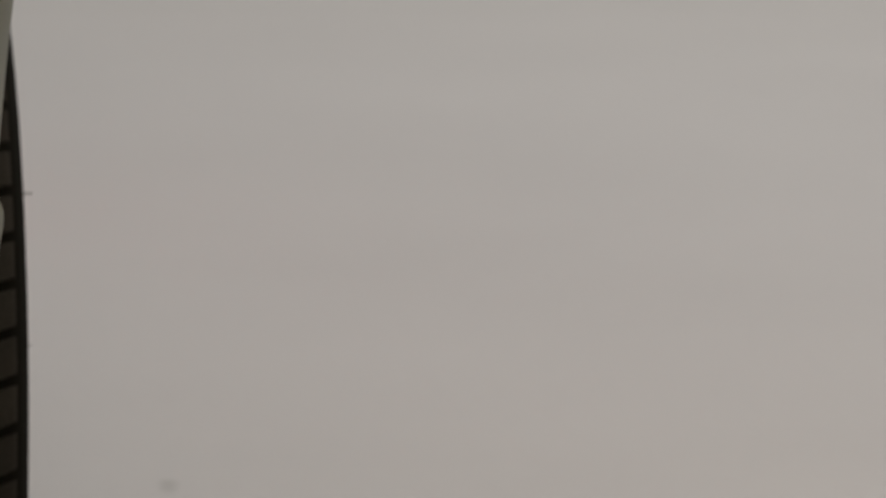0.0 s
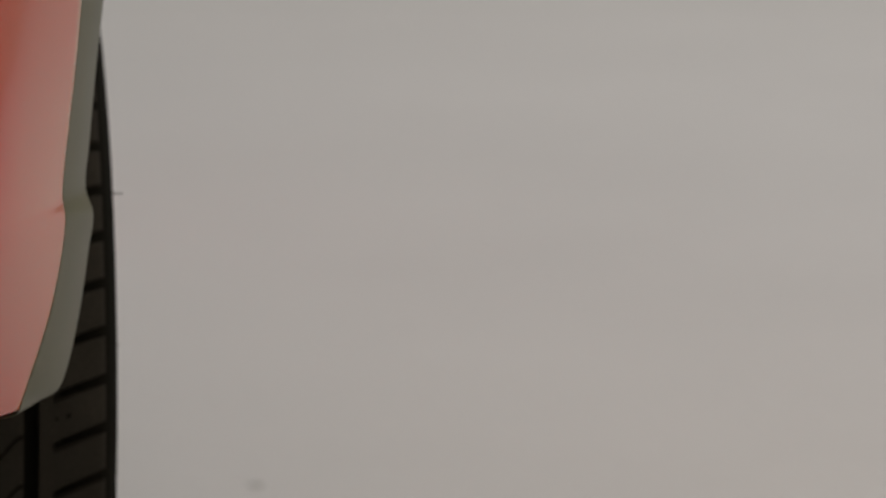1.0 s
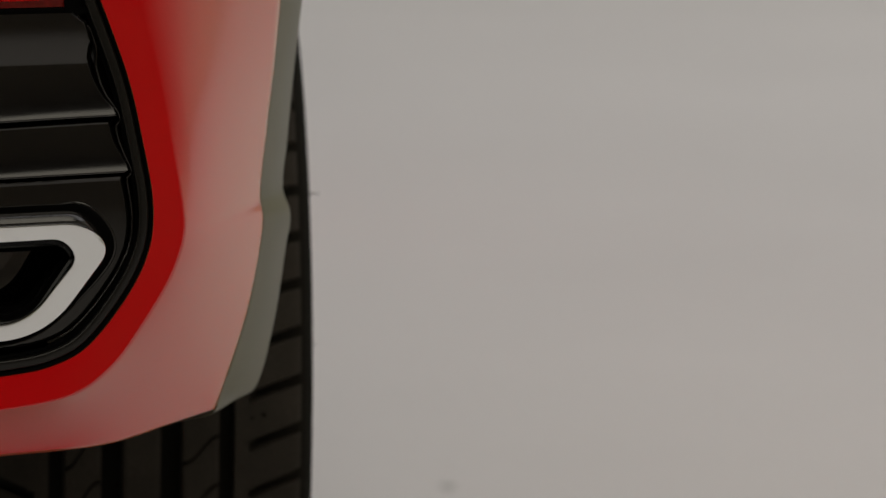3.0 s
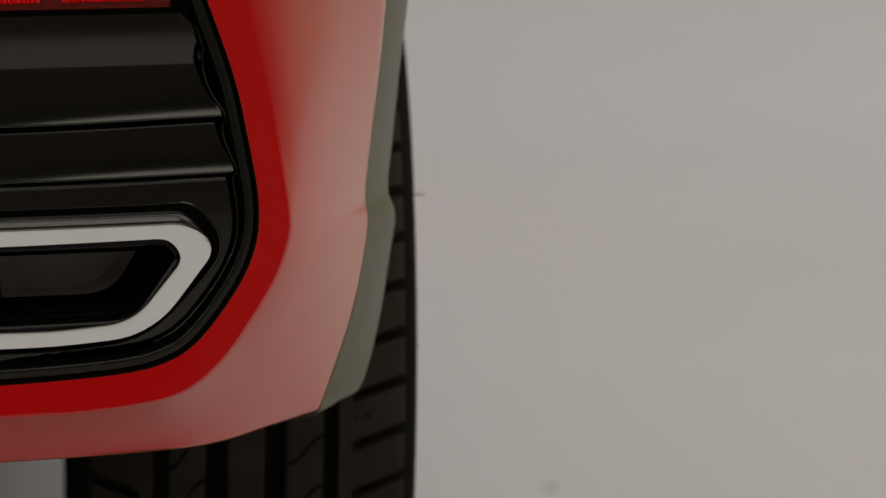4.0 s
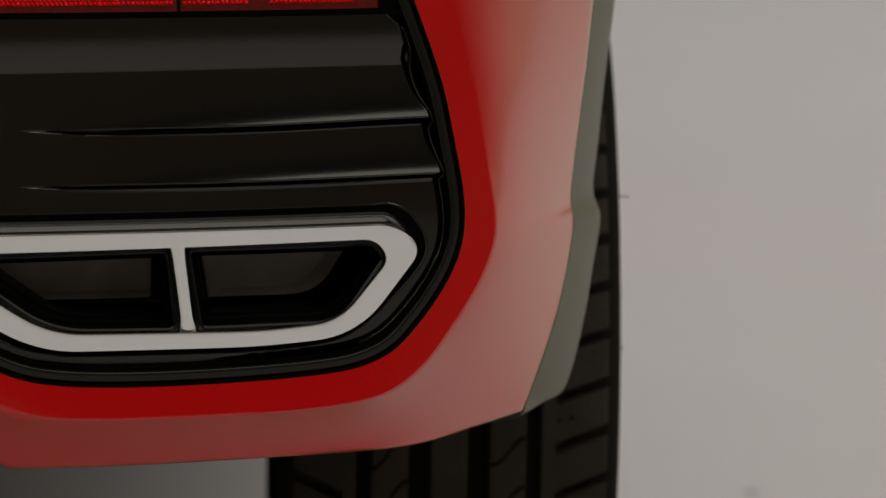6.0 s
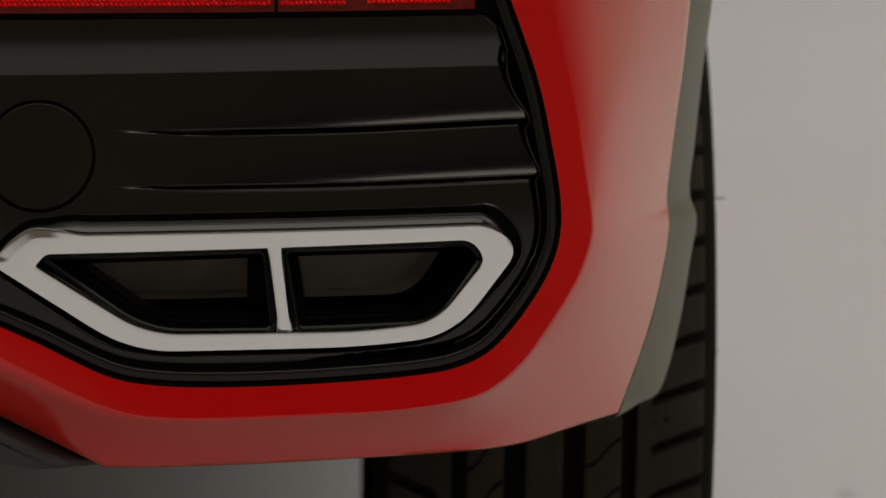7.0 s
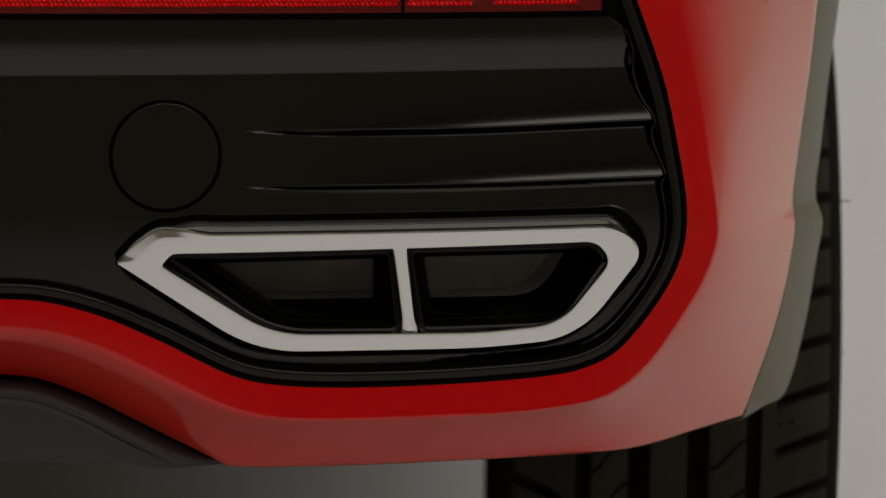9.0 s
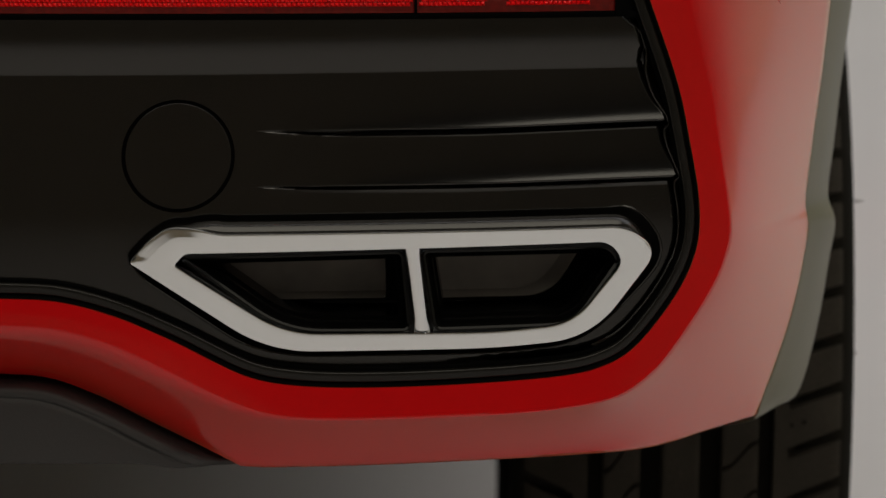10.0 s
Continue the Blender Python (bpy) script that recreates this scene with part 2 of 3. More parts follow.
def bumper():
    a, b = on_face(opening), on_face(crease)
    rows = [a + (0, 0.020, 0), a + (0, 0.002, 0)]
    for s in (0.02, 0.06, 0.15, 0.35, 0.55, 0.75, 0.9, 0.97):
        row = a * (1 - s) + b * s
        rows.append([(x, plan(x, z) - 0.0021 * s * smoothstep(0.640, 0.550, z), z) for x, _, z in row])
    n = len(b)
    b = np.array([(x, y - 0.0021 * smoothstep(0.640, 0.550, z), z) for x, y, z in b])
    for s in (0.0, 0.03, 0.08, 0.15, 0.23, 0.32, 0.42, 0.52, 0.62, 0.72, 0.81, 0.89, 0.95, 0.985, 1.0):
        row = np.array([flank(b[i], i, s) for i in range(n)])
        for _ in range(int(300 * s * (1 - s))):
            row[1:-1] = row[1:-1] * 0.5 + (row[:-2] + row[2:]) * 0.25
        # a short pinch runs in from the notch in the outer edge
        pinch = 0.0006 * smoothstep(0.15, 0.85, s) * (1 - smoothstep(0.97, 1.0, s))
        row[:, 0] -= pinch * np.exp(-(((np.arange(n) - (14.75 - 0.8 * (1 - s)) * PER) / 2.2) ** 2))
        rows.append(row)
    # ease the crease into a small radius, wider where it dies out towards the car's middle
    fold = 10
    near = [np.array(r) for r in rows[fold - 3:fold + 4]]
    for k in range(1, 6):
        rows[fold - 3 + k] = near[k] * 0.5 + (near[k - 1] + near[k + 1]) * 0.25
    fade = np.array([smoothstep(6.5 * PER, 3.5 * PER, i) for i in range(n)])[:, None]
    for _ in range(10):
        near = [np.array(r) for r in rows[fold - 5:fold + 6]]
        for k in range(1, 10):
            rows[fold - 5 + k] = near[k] * (1 - 0.5 * fade) + (near[k - 1] + near[k + 1]) * 0.25 * fade
    # the return under the lower edge
    under = np.array([smoothstep(11.0 * PER, 9.5 * PER, i) for i in range(n)])[:, None]
    drop = under * np.array([0.0014 * smoothstep(4.6 * PER, 5.6 * PER, i) for i in range(n)])[:, None]
    deep = 0.0012 + under * 0.0036
    rows.append(outer + deep * np.array((0, 1.0, -0.19)) - drop * np.array((0, 0, 1.0)))
    rows.append(outer + (deep + under * 0.006) * np.array((0, 1.0, -0.19)) - drop * np.array((0, 0, 1.0)))
    rows.append(outer + np.array((-0.002, 0.026, 0.002)))
    return grid_mesh(rows)


bumper_cover = cpart("bumper_cover", bumper(), RED, None, "glossy red painted rear bumper cover", sharp=30)

# black trim round the wheel arch
TRIM_IN = [(0.1650, 2.588, 0.4225), (0.1800, 2.616, 0.4205), (0.1989, 2.645, 0.4200), (0.2014, 2.646, 0.4271), (0.2048, 2.647, 0.4371), (0.2099, 2.648, 0.4515), (0.2202, 2.651, 0.4837),
           (0.227, 2.656, 0.5155), (0.2304, 2.66, 0.5412), (0.2289, 2.663, 0.5534), (0.2339, 2.674, 0.5959), (0.2394, 2.685, 0.6343),
           (0.2451, 2.7, 0.6797), (0.2474, 2.707, 0.7007)]
TRIM_OUT = [(0.1640, 2.600, 0.4202), (0.1800, 2.635, 0.4168), (0.1993, 2.660, 0.4160), (0.2153, 2.690, 0.4180), (0.2293, 2.71, 0.4217), (0.2363, 2.722, 0.4344), (0.2453, 2.73, 0.4704),
            (0.2512, 2.735, 0.5069), (0.2548, 2.737, 0.5327), (0.2503, 2.74, 0.5482), (0.2538, 2.75, 0.5791), (0.2593, 2.761, 0.6261),
            (0.2662, 2.776, 0.6728), (0.2686, 2.783, 0.6945)]


def arch_trim():
    a, b = spline(TRIM_IN, PER) + (-0.0003, -0.0006, 0), spline(TRIM_OUT, PER)
    rows = [a + (0, 0.012, 0), a + (0, 0.001, 0)]
    for s in (0.02, 0.06, 0.2, 0.4, 0.6, 0.8, 0.93, 0.98, 1.0):
        rows.append(a * (1 - s) + b * s + (0.0012 * math.sin(math.pi * s), 0, 0))
    rows.append(b + (-0.001, 0.003, 0))
    rows.append(b + (-0.012, 0.012, 0.004))
    return grid_mesh(rows)


cpart("wheel_arch_trim", arch_trim(), CLADDING, None, "black wheel arch moulding", sharp=35)

# ---- the black insert with its louvres


def rounded(corners, cuts, steps=10):
    """A closed outline in (x, z) through corners, each cut off by that length with an arc."""
    p = [np.array(c, float) for c in corners]
    out = []
    for i, q in enumerate(p):
        a, b = p[i - 1] - q, p[(i + 1) % len(p)] - q
        a, b = q + a / np.linalg.norm(a) * cuts[i], q + b / np.linalg.norm(b) * cuts[i]
        for t in np.linspace(0, 1, steps):
            out.append((1 - t) ** 2 * a + 2 * t * (1 - t) * q + t * t * b)
        last = p[(i + 1) % len(p)] - q
        end = p[(i + 1) % len(p)] - last / np.linalg.norm(last) * cuts[(i + 1) % len(p)]
        for t in np.linspace(0, 1, 14)[1:-1]:
            out.append(b * (1 - t) + end * t)
    return np.array(out)


chrome_out = rounded([(-0.1772, 0.5553), (-0.1680, 0.5662), (-0.1555, 0.5754), (-0.1410, 0.5746), (-0.1270, 0.5710), (0.1080, 0.5717), (0.1228, 0.5560), (0.0858, 0.5060), (0.0300, 0.5018), (-0.0990, 0.5022)],
                     (0.0015, 0.006, 0.006, 0.006, 0.006, 0.0112, 0.0098, 0.024, 0.020, 0.026))
chrome_in = rounded([(-0.1520, 0.5535), (-0.1494, 0.5565), (-0.1462, 0.5602), (-0.1390, 0.5603), (-0.1260, 0.5605), (0.0965, 0.5632), (0.1042, 0.5508), (0.0760, 0.5150), (0.0300, 0.5114), (-0.0905, 0.5128)],
                    (0.0018, 0.0014, 0.0030, 0.003, 0.006, 0.0078, 0.0062, 0.016, 0.014, 0.020))
HOOK = (-0.1512, 0.6136, 0.0311)


def edge_right(z):
    """Where the opening's right edge lies at height z."""
    c = opening[12 * PER:]
    return float(np.interp(z, c[:, 1], c[:, 0]))


# how far the field's bead keeps from the opening's edge, by height: it steps in under each louvre
BEAD_AT = ((0.545, 0.0112), (0.5706, 0.0120), (0.592, 0.0132), (0.5965, 0.0128), (0.5990, 0.0092), (0.6018, 0.0094), (0.6101, 0.0115), (0.6184, 0.0132),
           (0.6270, 0.0136), (0.6300, 0.0098), (0.6348, 0.0101), (0.6464, 0.0146), (0.6547, 0.0160), (0.6645, 0.0154), (0.6743, 0.0113), (0.6858, 0.0110), (0.6924, 0.0150))


def bead_gap(z):
    return float(np.interp(z, [q[0] for q in BEAD_AT], [q[1] for q in BEAD_AT]))


def lip_height(k, x):
    """Height of a louvre's lip: it climbs a little towards the car's side."""
    return (0.6290, 0.5971)[k] + (0.0026, 0.0015)[k] * smoothstep(0.0, 0.14, x)


def insert_depth(x, z, rim=True):
    """Depth of the insert's skin behind the rear face."""
    # a band that looks down between two upright ones
    u = min(1.0, max(0.0, (z - 0.6597 - 0.0021 * smoothstep(-0.25, 0.10, x)) / 0.0240))
    h = 0.006 - 0.0048 * (1 - (1 - u) ** 2)
    # below the exhaust trim's upper edge the skin draws in towards the ground
    low_down = max(0.0, 0.580 - z)
    h += 0.085 * low_down**2 / (low_down + 0.02)
    # two louvres, each a hollow that ends in a lip over a dark slot
    fade, slot = smoothstep(-0.125, 0.05, x), smoothstep(-0.104, -0.055, x)
    full = 0.22 * fade + 0.78 * smoothstep(-0.06, 0.12, x)
    for k in (0, 1):
        d = z - lip_height(k, x)
        nose = 0.0012 * fade + 0.0011 * full
        wide = (0.0024, 0.0013)[k] * slot
        if 0 <= d < 0.030:
            t = 1 - d / 0.030
            h -= fade * 0.0012 * t * t + full * 0.0011 * max(0.0, (t - 0.30) / 0.70) ** 7
        elif -0.0060 <= d < 0:
            h -= nose * (1 - smoothstep(0.0, 0.0058, -d))
            h += slot * 0.0090 * (smoothstep(0.0010, 0.0016, -d) - smoothstep(0.0016 + wide, 0.0022 + wide, -d))
    # the field falls away to the rim
    if not rim or x < 0.0 or (z > 0.60 and x < 0.09):
        return h
    gap = float(np.min(np.hypot(opening[70:, 0] - x, opening[70:, 1] - z)))
    margin = bead_gap(z) + 0.0010 + 0.0018 * smoothstep(0.0098, 0.0130, bead_gap(z))
    fall = smoothstep(0.0, 0.07, x)
    return h + fall * (0.0012 * (1 - smoothstep(margin, margin + 0.0012, gap)) + 0.010 * (1 - smoothstep(margin - 0.0014, margin - 0.0002, gap)))


def inside(poly, x, z):
    hit = False
    n = len(poly)
    for i in range(n):
        (x1, z1), (x2, z2) = poly[i], poly[i - 1]
        if (z1 > z) != (z2 > z) and x < (x2 - x1) * (z - z1) / (z2 - z1) + x1:
            hit = not hit
    return hit


def insert_skin():
    ts = np.concatenate([np.linspace(0.0, 0.70, 60), np.linspace(0.704, 0.90, 50), np.linspace(0.902, 1.0, 80)])
    zs = np.concatenate([np.linspace(0.474, 0.575, 75), np.linspace(0.576, 0.6912, 130)] + [np.linspace(lip - 0.0052, lip + 0.0040, 56) for lip in (0.6290, 0.5971)])
    zs = np.unique(np.round(zs, 6))
    grid = [[-0.272 + t * (edge_right(z) + 0.006 + 0.272) for t in ts] for z in zs]
    middle = (chrome_out + chrome_in) / 2
    border = opening - inward(opening, False) * 0.005
    border = np.vstack([[(-0.30, border[0][1])], border, [(border[-1][0], 0.80), (-0.30, 0.80)]])
    bm = bmesh.new()
    v = [[bm.verts.new((x, plan(x, z) + insert_depth(x, z), z)) for x in row] for row, z in zip(grid, zs)]
    for i in range(len(zs) - 1):
        for j in range(len(ts) - 1):
            xm, zm = (grid[i][j] + grid[i][j + 1]) / 2, (zs[i] + zs[i + 1]) / 2
            hook = math.hypot(xm - HOOK[0], zm - HOOK[1]) < 0.0342
            if not hook and inside(border, xm, zm) and not (0.49 < zm < 0.58 and inside(middle, xm, zm)):
                bm.faces.new((v[i][j], v[i][j + 1], v[i + 1][j + 1], v[i + 1][j]))
    return bm


insert = cpart("bumper_insert", insert_skin(), GLOSS, None, "gloss black louvred bumper insert", sharp=50)
rim_curve = even(spline(OPENING, PER), 260, closed=False)
cpart("insert_rim", ring(rim_curve, ((0.0022, 0.012), (0.0024, 0.0034), (0.0026, 0.0022), (0.0031, 0.0015), (0.0040, 0.0011), (0.0058, 0.0006), (0.0078, 0.0002), (0.0082, 0.0004), (0.0085, 0.0010), (0.0086, 0.0050), (0.0088, 0.014)), closed=False),
      SATIN, insert, "black rounded rim", sharp=60)
# black strip over the opening's wall, put there as the gap's shade
cpart("rim_gap_shade", ring(rim_curve, ((0.0001, 0.012), (0.0001, 0.0008), (0.0012, 0.0016), (0.0026, 0.0030), (0.0028, 0.012)), closed=False), MATT, insert, "matt black strip for the shade outside the rim", sharp=60)
# no cut groove: a black band gives the shade of one
cpart("rim_groove_shade", ring(rim_curve, ((0.0082, 0.0095), (0.0086, 0.0046), (0.0104, 0.0045), (0.0107, 0.0100)), closed=False), MATT, insert, "matt black strip for the shade beside the rim", sharp=60)


def field_bead(first=152):
    """A thin round bead in the groove between the field and the rim, which rises out of the skin below the exhaust trim."""
    c, n = rim_curve[first:], inward(rim_curve, False)[first:]
    line = np.array([p + m * (bead_gap(p[1]) if p[1] > 0.545 else 0.0118) for p, m in zip(c, n)])
    keep = line[:, 1] < 0.693
    line, rise = line[keep], np.array([smoothstep(0, 30, k) for k in range(len(line))])
    m = inward(line, False)
    rows = []
    for q in np.linspace(0, math.pi, 9):
        c = line + m * 0.0011 * math.cos(q)
        rows.append([(x, plan(x, z) + 0.0066 - 0.0024 * r * math.sin(q) + 0.004 * (1 - r), z) for (x, z), r in zip(c, rise)])
    return grid_mesh(rows)


cpart("field_bead", field_bead(), GLOSS, insert, "thin gloss black bead along the field", sharp=60)
around = even(chrome_out, 260)
TILT_TRIM = 0.23


def top_share(x, z):
    return smoothstep(0.5560, 0.5690, z) * smoothstep(-0.150, -0.128, x) * (1 - smoothstep(0.100, 0.118, x))


def bezel_width(x, z):
    """The bezel round the chrome is broad along the top and narrow below and at the pointed end."""
    return 0.0007 + 0.0053 * top_share(x, z) + 0.0013 * smoothstep(0.100, 0.118, x) * smoothstep(0.5560, 0.5690, z)


def round_trim(profile, on_skin=False):
    """Sweeps (share of the bezel, offset, depth) round the chrome trim, on the insert's skin or in the trim's own plane."""
    n = inward(around)
    rows = []
    for share, off, dy in profile:
        row = []
        for p, m in zip(around, n):
            x, z = p + m * (share * bezel_width(*p) + off * (1 + 1.3 * smoothstep(0.092, 0.116, p[0]) + (0.25 + 0.65 * smoothstep(-0.085, -0.120, p[0])) * smoothstep(0.556, 0.546, p[1]) * smoothstep(0.09, 0.04, p[0])))
            base = insert_depth(x, z, False) if on_skin else 0.0030 * (1 - top_share(*p)) - TILT_TRIM * (p[1] - 0.535)
            row.append((x, plan(x, z) + base + dy, z))
        rows.append(row)
    return grid_mesh(rows, closed=True)


# black ring laid on the skin in place of a shaded gap
cpart("surround_shade", round_trim(((0.3, 0.0, 0.004), (0.6, 0.0, -0.0004), (1.0, 0.0026, -0.0005), (1.0, 0.0029, 0.001)), True), MATT, insert, "matt black strip for the shade round the exhaust trim", sharp=60)
cpart("exhaust_bezel", round_trim(((0.05, -0.0006, 0.008), (0.05, 0.0, -0.0030), (0.20, 0.0, -0.0034), (0.40, 0.0, -0.0030), (0.60, 0.0, -0.0021), (0.80, 0.0, -0.0010), (0.95, 0.0, 0.0001), (1.0, 0.0, 0.0008), (1.0, 0.0002, 0.010))),
      GLOSS, insert, "gloss black bezel over the exhaust trim", sharp=60)
cpart("exhaust_surround", round_trim(((1.0, 0.0026, 0.001), (1.0, 0.0027, -0.0003), (1.0, 0.0032, -0.0004), (1.0, 0.0035, 0.0003)), True),
      GLOSS, insert, "thin black lip round the exhaust trim", sharp=60)


def on_insert(profile, cap=False):
    """Rings of (radius, depth) round the tow hook's axis, on the insert's skin."""
    cx, cz, _ = HOOK
    turns = [(math.cos(a), math.sin(a)) for a in np.linspace(0, 2 * math.pi, 129)[:-1]]
    rows = [[(cx + r * c, plan(cx + r * c, cz + r * w) + insert_depth(cx + r * c, cz + r * w) + e, cz + r * w) for c, w in turns] for r, e in profile]
    return grid_mesh(rows, closed=True, cap=cap)


R_HOOK = HOOK[2]
cpart("tow_hook_cover", on_insert(((R_HOOK - 0.0011, 0.010), (R_HOOK - 0.0011, 0.0003), (R_HOOK - 0.0014, 0.0), (R_HOOK - 0.004, 0.0), (R_HOOK * 0.7, 0.0), (R_HOOK * 0.4, 0.0), (0.001, 0.0)), True), GLOSS, insert, "round black tow hook cover")
# black annulus inside the gap, painted-in shade
cpart("cover_gap_shade", on_insert(((R_HOOK - 0.0016, 0.0016), (R_HOOK + 0.0016, 0.0016))), MATT, insert, "matt black fill for the shaded gap round the cover")
cpart("cover_seat", on_insert(((0.0372, -0.00006), (R_HOOK + 0.0010, -0.00006), (R_HOOK + 0.0008, 0.0003), (R_HOOK + 0.0008, 0.004))), GLOSS, insert, "black ring round the cover")

# ---- exhaust trim in chrome, with two dark mouths


def tip_fold(p, s):
    """The pointed end's upper flank is folded back a little along its length."""
    return 0.0011 * smoothstep(-0.128, -0.150, p[0]) * smoothstep(0.5545, 0.5600, p[1]) * max(0.0, 1 - s / 0.34)


def exhaust_frame():
    """Front face between the two outlines, tilted to the ground, with a chamfer outside it."""
    a, b, n = chrome_out, chrome_in, inward(chrome_out)
    rows = []
    for share, e in ((1.0, 0.012), (1.0, 0.0021), (0.9, 0.0013), (0.6, 0.0005), (0.25, 0.0001)):
        row = []
        for p, m in zip(a, n):
            x, z = p + m * share * (0.0007 + 0.0008 * smoothstep(0.080, 0.105, p[0]) * smoothstep(0.569, 0.560, p[1]))
            row.append((x, plan(x, z) - 0.0042 + e + tip_fold(p, 0.0) - TILT_TRIM * (p[1] - 0.535), z))
        rows.append(row)
    for s, dy in ((0.03, -0.0042), (0.10, -0.0042), (0.30, -0.0042), (0.34, -0.0042), (0.65, -0.0042), (0.93, -0.0042), (0.98, -0.0040), (1.0, -0.0032), (1.0, 0.014)):
        row = []
        for p, q in zip(a, b):
            x, z = p * (1 - s) + q * s
            row.append((x, plan(x, z) + dy + tip_fold(p, s) - TILT_TRIM * (z - 0.535), z))
        rows.append(row)
    return grid_mesh(rows, closed=True)


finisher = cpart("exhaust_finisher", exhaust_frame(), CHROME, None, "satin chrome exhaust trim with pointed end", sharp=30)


def divider():
    rows = []
    for s in np.linspace(0, 1, 14):
        z = 0.5625 + (0.5110 - 0.5625) * s
        cx = -0.0176 + 0.0062 * s
        half = 0.0043 + 0.0014 * smoothstep(0.84, 0.97, s) + 0.0007 * smoothstep(0.14, 0.0, s)
        row = []
        for a in np.linspace(0, math.pi, 11):
            x = cx - half * math.cos(a)
            row.append((x, plan(x, z) + 0.0030 - 0.0050 * math.sin(a) ** 0.6 - TILT_TRIM * (z - 0.535), z))
        rows.append([(cx - half, plan(cx, z) + 0.012, z)] + row + [(cx + half, plan(cx, z) + 0.012, z)])
    return grid_mesh(rows)


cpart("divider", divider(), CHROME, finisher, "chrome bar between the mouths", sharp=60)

MOUTH_LEFT = rounded([(-0.1485, 0.556), (-0.0233, 0.5581), (-0.0184, 0.5127), (-0.0898, 0.5136)], (0.005, 0.004, 0.005, 0.022))
MOUTH_RIGHT = rounded([(-0.0117, 0.5583), (0.0962, 0.5585), (0.1023, 0.55), (0.0761, 0.5137), (-0.0041, 0.513)], (0.004, 0.006, 0.004, 0.014, 0.005))


def shrink(curve, d):
    mid = curve.mean(0)
    n = inward(curve)
    sign = 1 if ((mid - curve) * n).sum() > 0 else -1
    return curve + sign * n * d


def mouth(curve):
    rows = []
    for d, dy in ((-0.0030, 0.0060), (-0.0010, 0.0040), (0.0, 0.0038), (0.0012, 0.0046), (0.0016, 0.0090), (0.0030, 0.0120), (0.0036, 0.0116), (0.0044, 0.0125), (0.0048, 0.0200), (0.0062, 0.0215), (0.0066, 0.040), (0.0066, 0.062)):
        c = shrink(curve, d)
        rows.append([(x, plan(x, z) + dy, z) for x, z in c])
    return grid_mesh(rows, closed=True)


for pts in (MOUTH_LEFT, MOUTH_RIGHT):
    cpart("exhaust_mouth", mouth(pts), MOUTH, finisher, "black stepped exhaust mouth", sharp=35)


def plate(corners, inner, cuts):
    """Back plate of a mouth: a flat steel field in a turned-up flange."""
    a, b = rounded(corners, cuts), rounded(inner, cuts)
    mid = b.mean(0)
    rows = []
    for c, dy in ((a, 0.060), (a, 0.0425), (a * 0.92 + b * 0.08, 0.0420), (a * 0.1 + b * 0.9, 0.0462), (b, 0.0466), (mid + (b - mid) * 0.55, 0.0466), (mid + (b - mid) * 0.02, 0.0466)):
        rows.append([(x, plan(x, z) + dy, z) for x, z in c])
    return grid_mesh(rows, closed=True, cap=True)


cpart("back_plate", plate([(-0.1400, 0.556), (-0.0334, 0.556), (-0.0332, 0.5256), (-0.0990, 0.5256)], [(-0.1370, 0.556), (-0.0336, 0.556), (-0.0334, 0.5294), (-0.1070, 0.5294)], (0.001, 0.001, 0.0015, 0.004)),
      STEEL, finisher, "dull dark steel plate inside the mouth", sharp=25)
cpart("back_plate", plate([(-0.0062, 0.556), (0.0830, 0.556), (0.0640, 0.5249), (-0.0002, 0.5249)], [(-0.0060, 0.556), (0.0745, 0.556), (0.0555, 0.5290), (-0.0015, 0.5290)], (0.001, 0.001, 0.016, 0.001)),
      STEEL, finisher, "dull dark steel plate inside the mouth", sharp=25)


def lens(x0, x1, z0, z1, dy):
    rows = []
    zs = np.linspace(z0, z1, 5)
    xs = np.linspace(x0, x1, 40)
    for z, e in [(z0, 0.012), (z0, 0.001)] + [(z, 0.0) for z in zs]:
        rows.append([(x, plan(x, z) + dy + e, z) for x in xs])
    return grid_mesh(rows)


def prisms(x0, x1, z0, z1, dy, pitch=0.0027):
    bm = bmesh.new()
    k = 0
    z = z0
    while z < z1:
        x = x0 + (pitch / 2 if k % 2 else 0)
        while x + pitch < x1:
            y = plan(x + pitch / 2, z) + dy
            base = [bm.verts.new((x + pitch * u, plan(x + pitch * u, z) + dy, z + pitch * 0.9 * w)) for u, w in ((0.05, 0.05), (0.95, 0.05), (0.95, 0.95), (0.05, 0.95))]
            tip = bm.verts.new((x + pitch / 2, y - pitch * 0.45, z + pitch * 0.42))
            for i in range(4):
                bm.faces.new((base[i], base[(i + 1) % 4], tip))
            x += pitch
        z += pitch * 0.9
        k += 1
    return bm


reflector = cpart("rear_reflector", lens(-0.272, 0.0990, 0.6945, 0.745, 0.0045), LENS_DARK, None, "red rear reflector strip")
for x0, x1 in ((-0.271, -0.0185), (-0.0150, 0.0250), (0.0350, 0.0840)):
    cpart("prism_field", prisms(x0, x1, 0.6982, 0.742, 0.0040), LENS, reflector, "bright red prism pattern", smooth=False)
cpart("split_bar", box(bmesh.new(), -0.0176, -0.0160, plan(-0.017, 0.7) + 0.0025, plan(-0.017, 0.7) + 0.008, 0.6945, 0.745), MATT, reflector)
shelf_rows = [[(x, plan(x, z) + dy, z) for x in np.linspace(-0.272, 0.118, 60)] for dy, z in ((0.012, 0.6905), (0.0034, 0.6906), (0.0030, 0.6909), (0.0030, 0.6937), (0.0036, 0.6940), (0.016, 0.6942))]
# black strip that stands for the dark gap below the reflector
cpart("shelf_gap_strip", grid_mesh(shelf_rows), MATT, insert, "matt black strip for the shaded gap under the reflector")
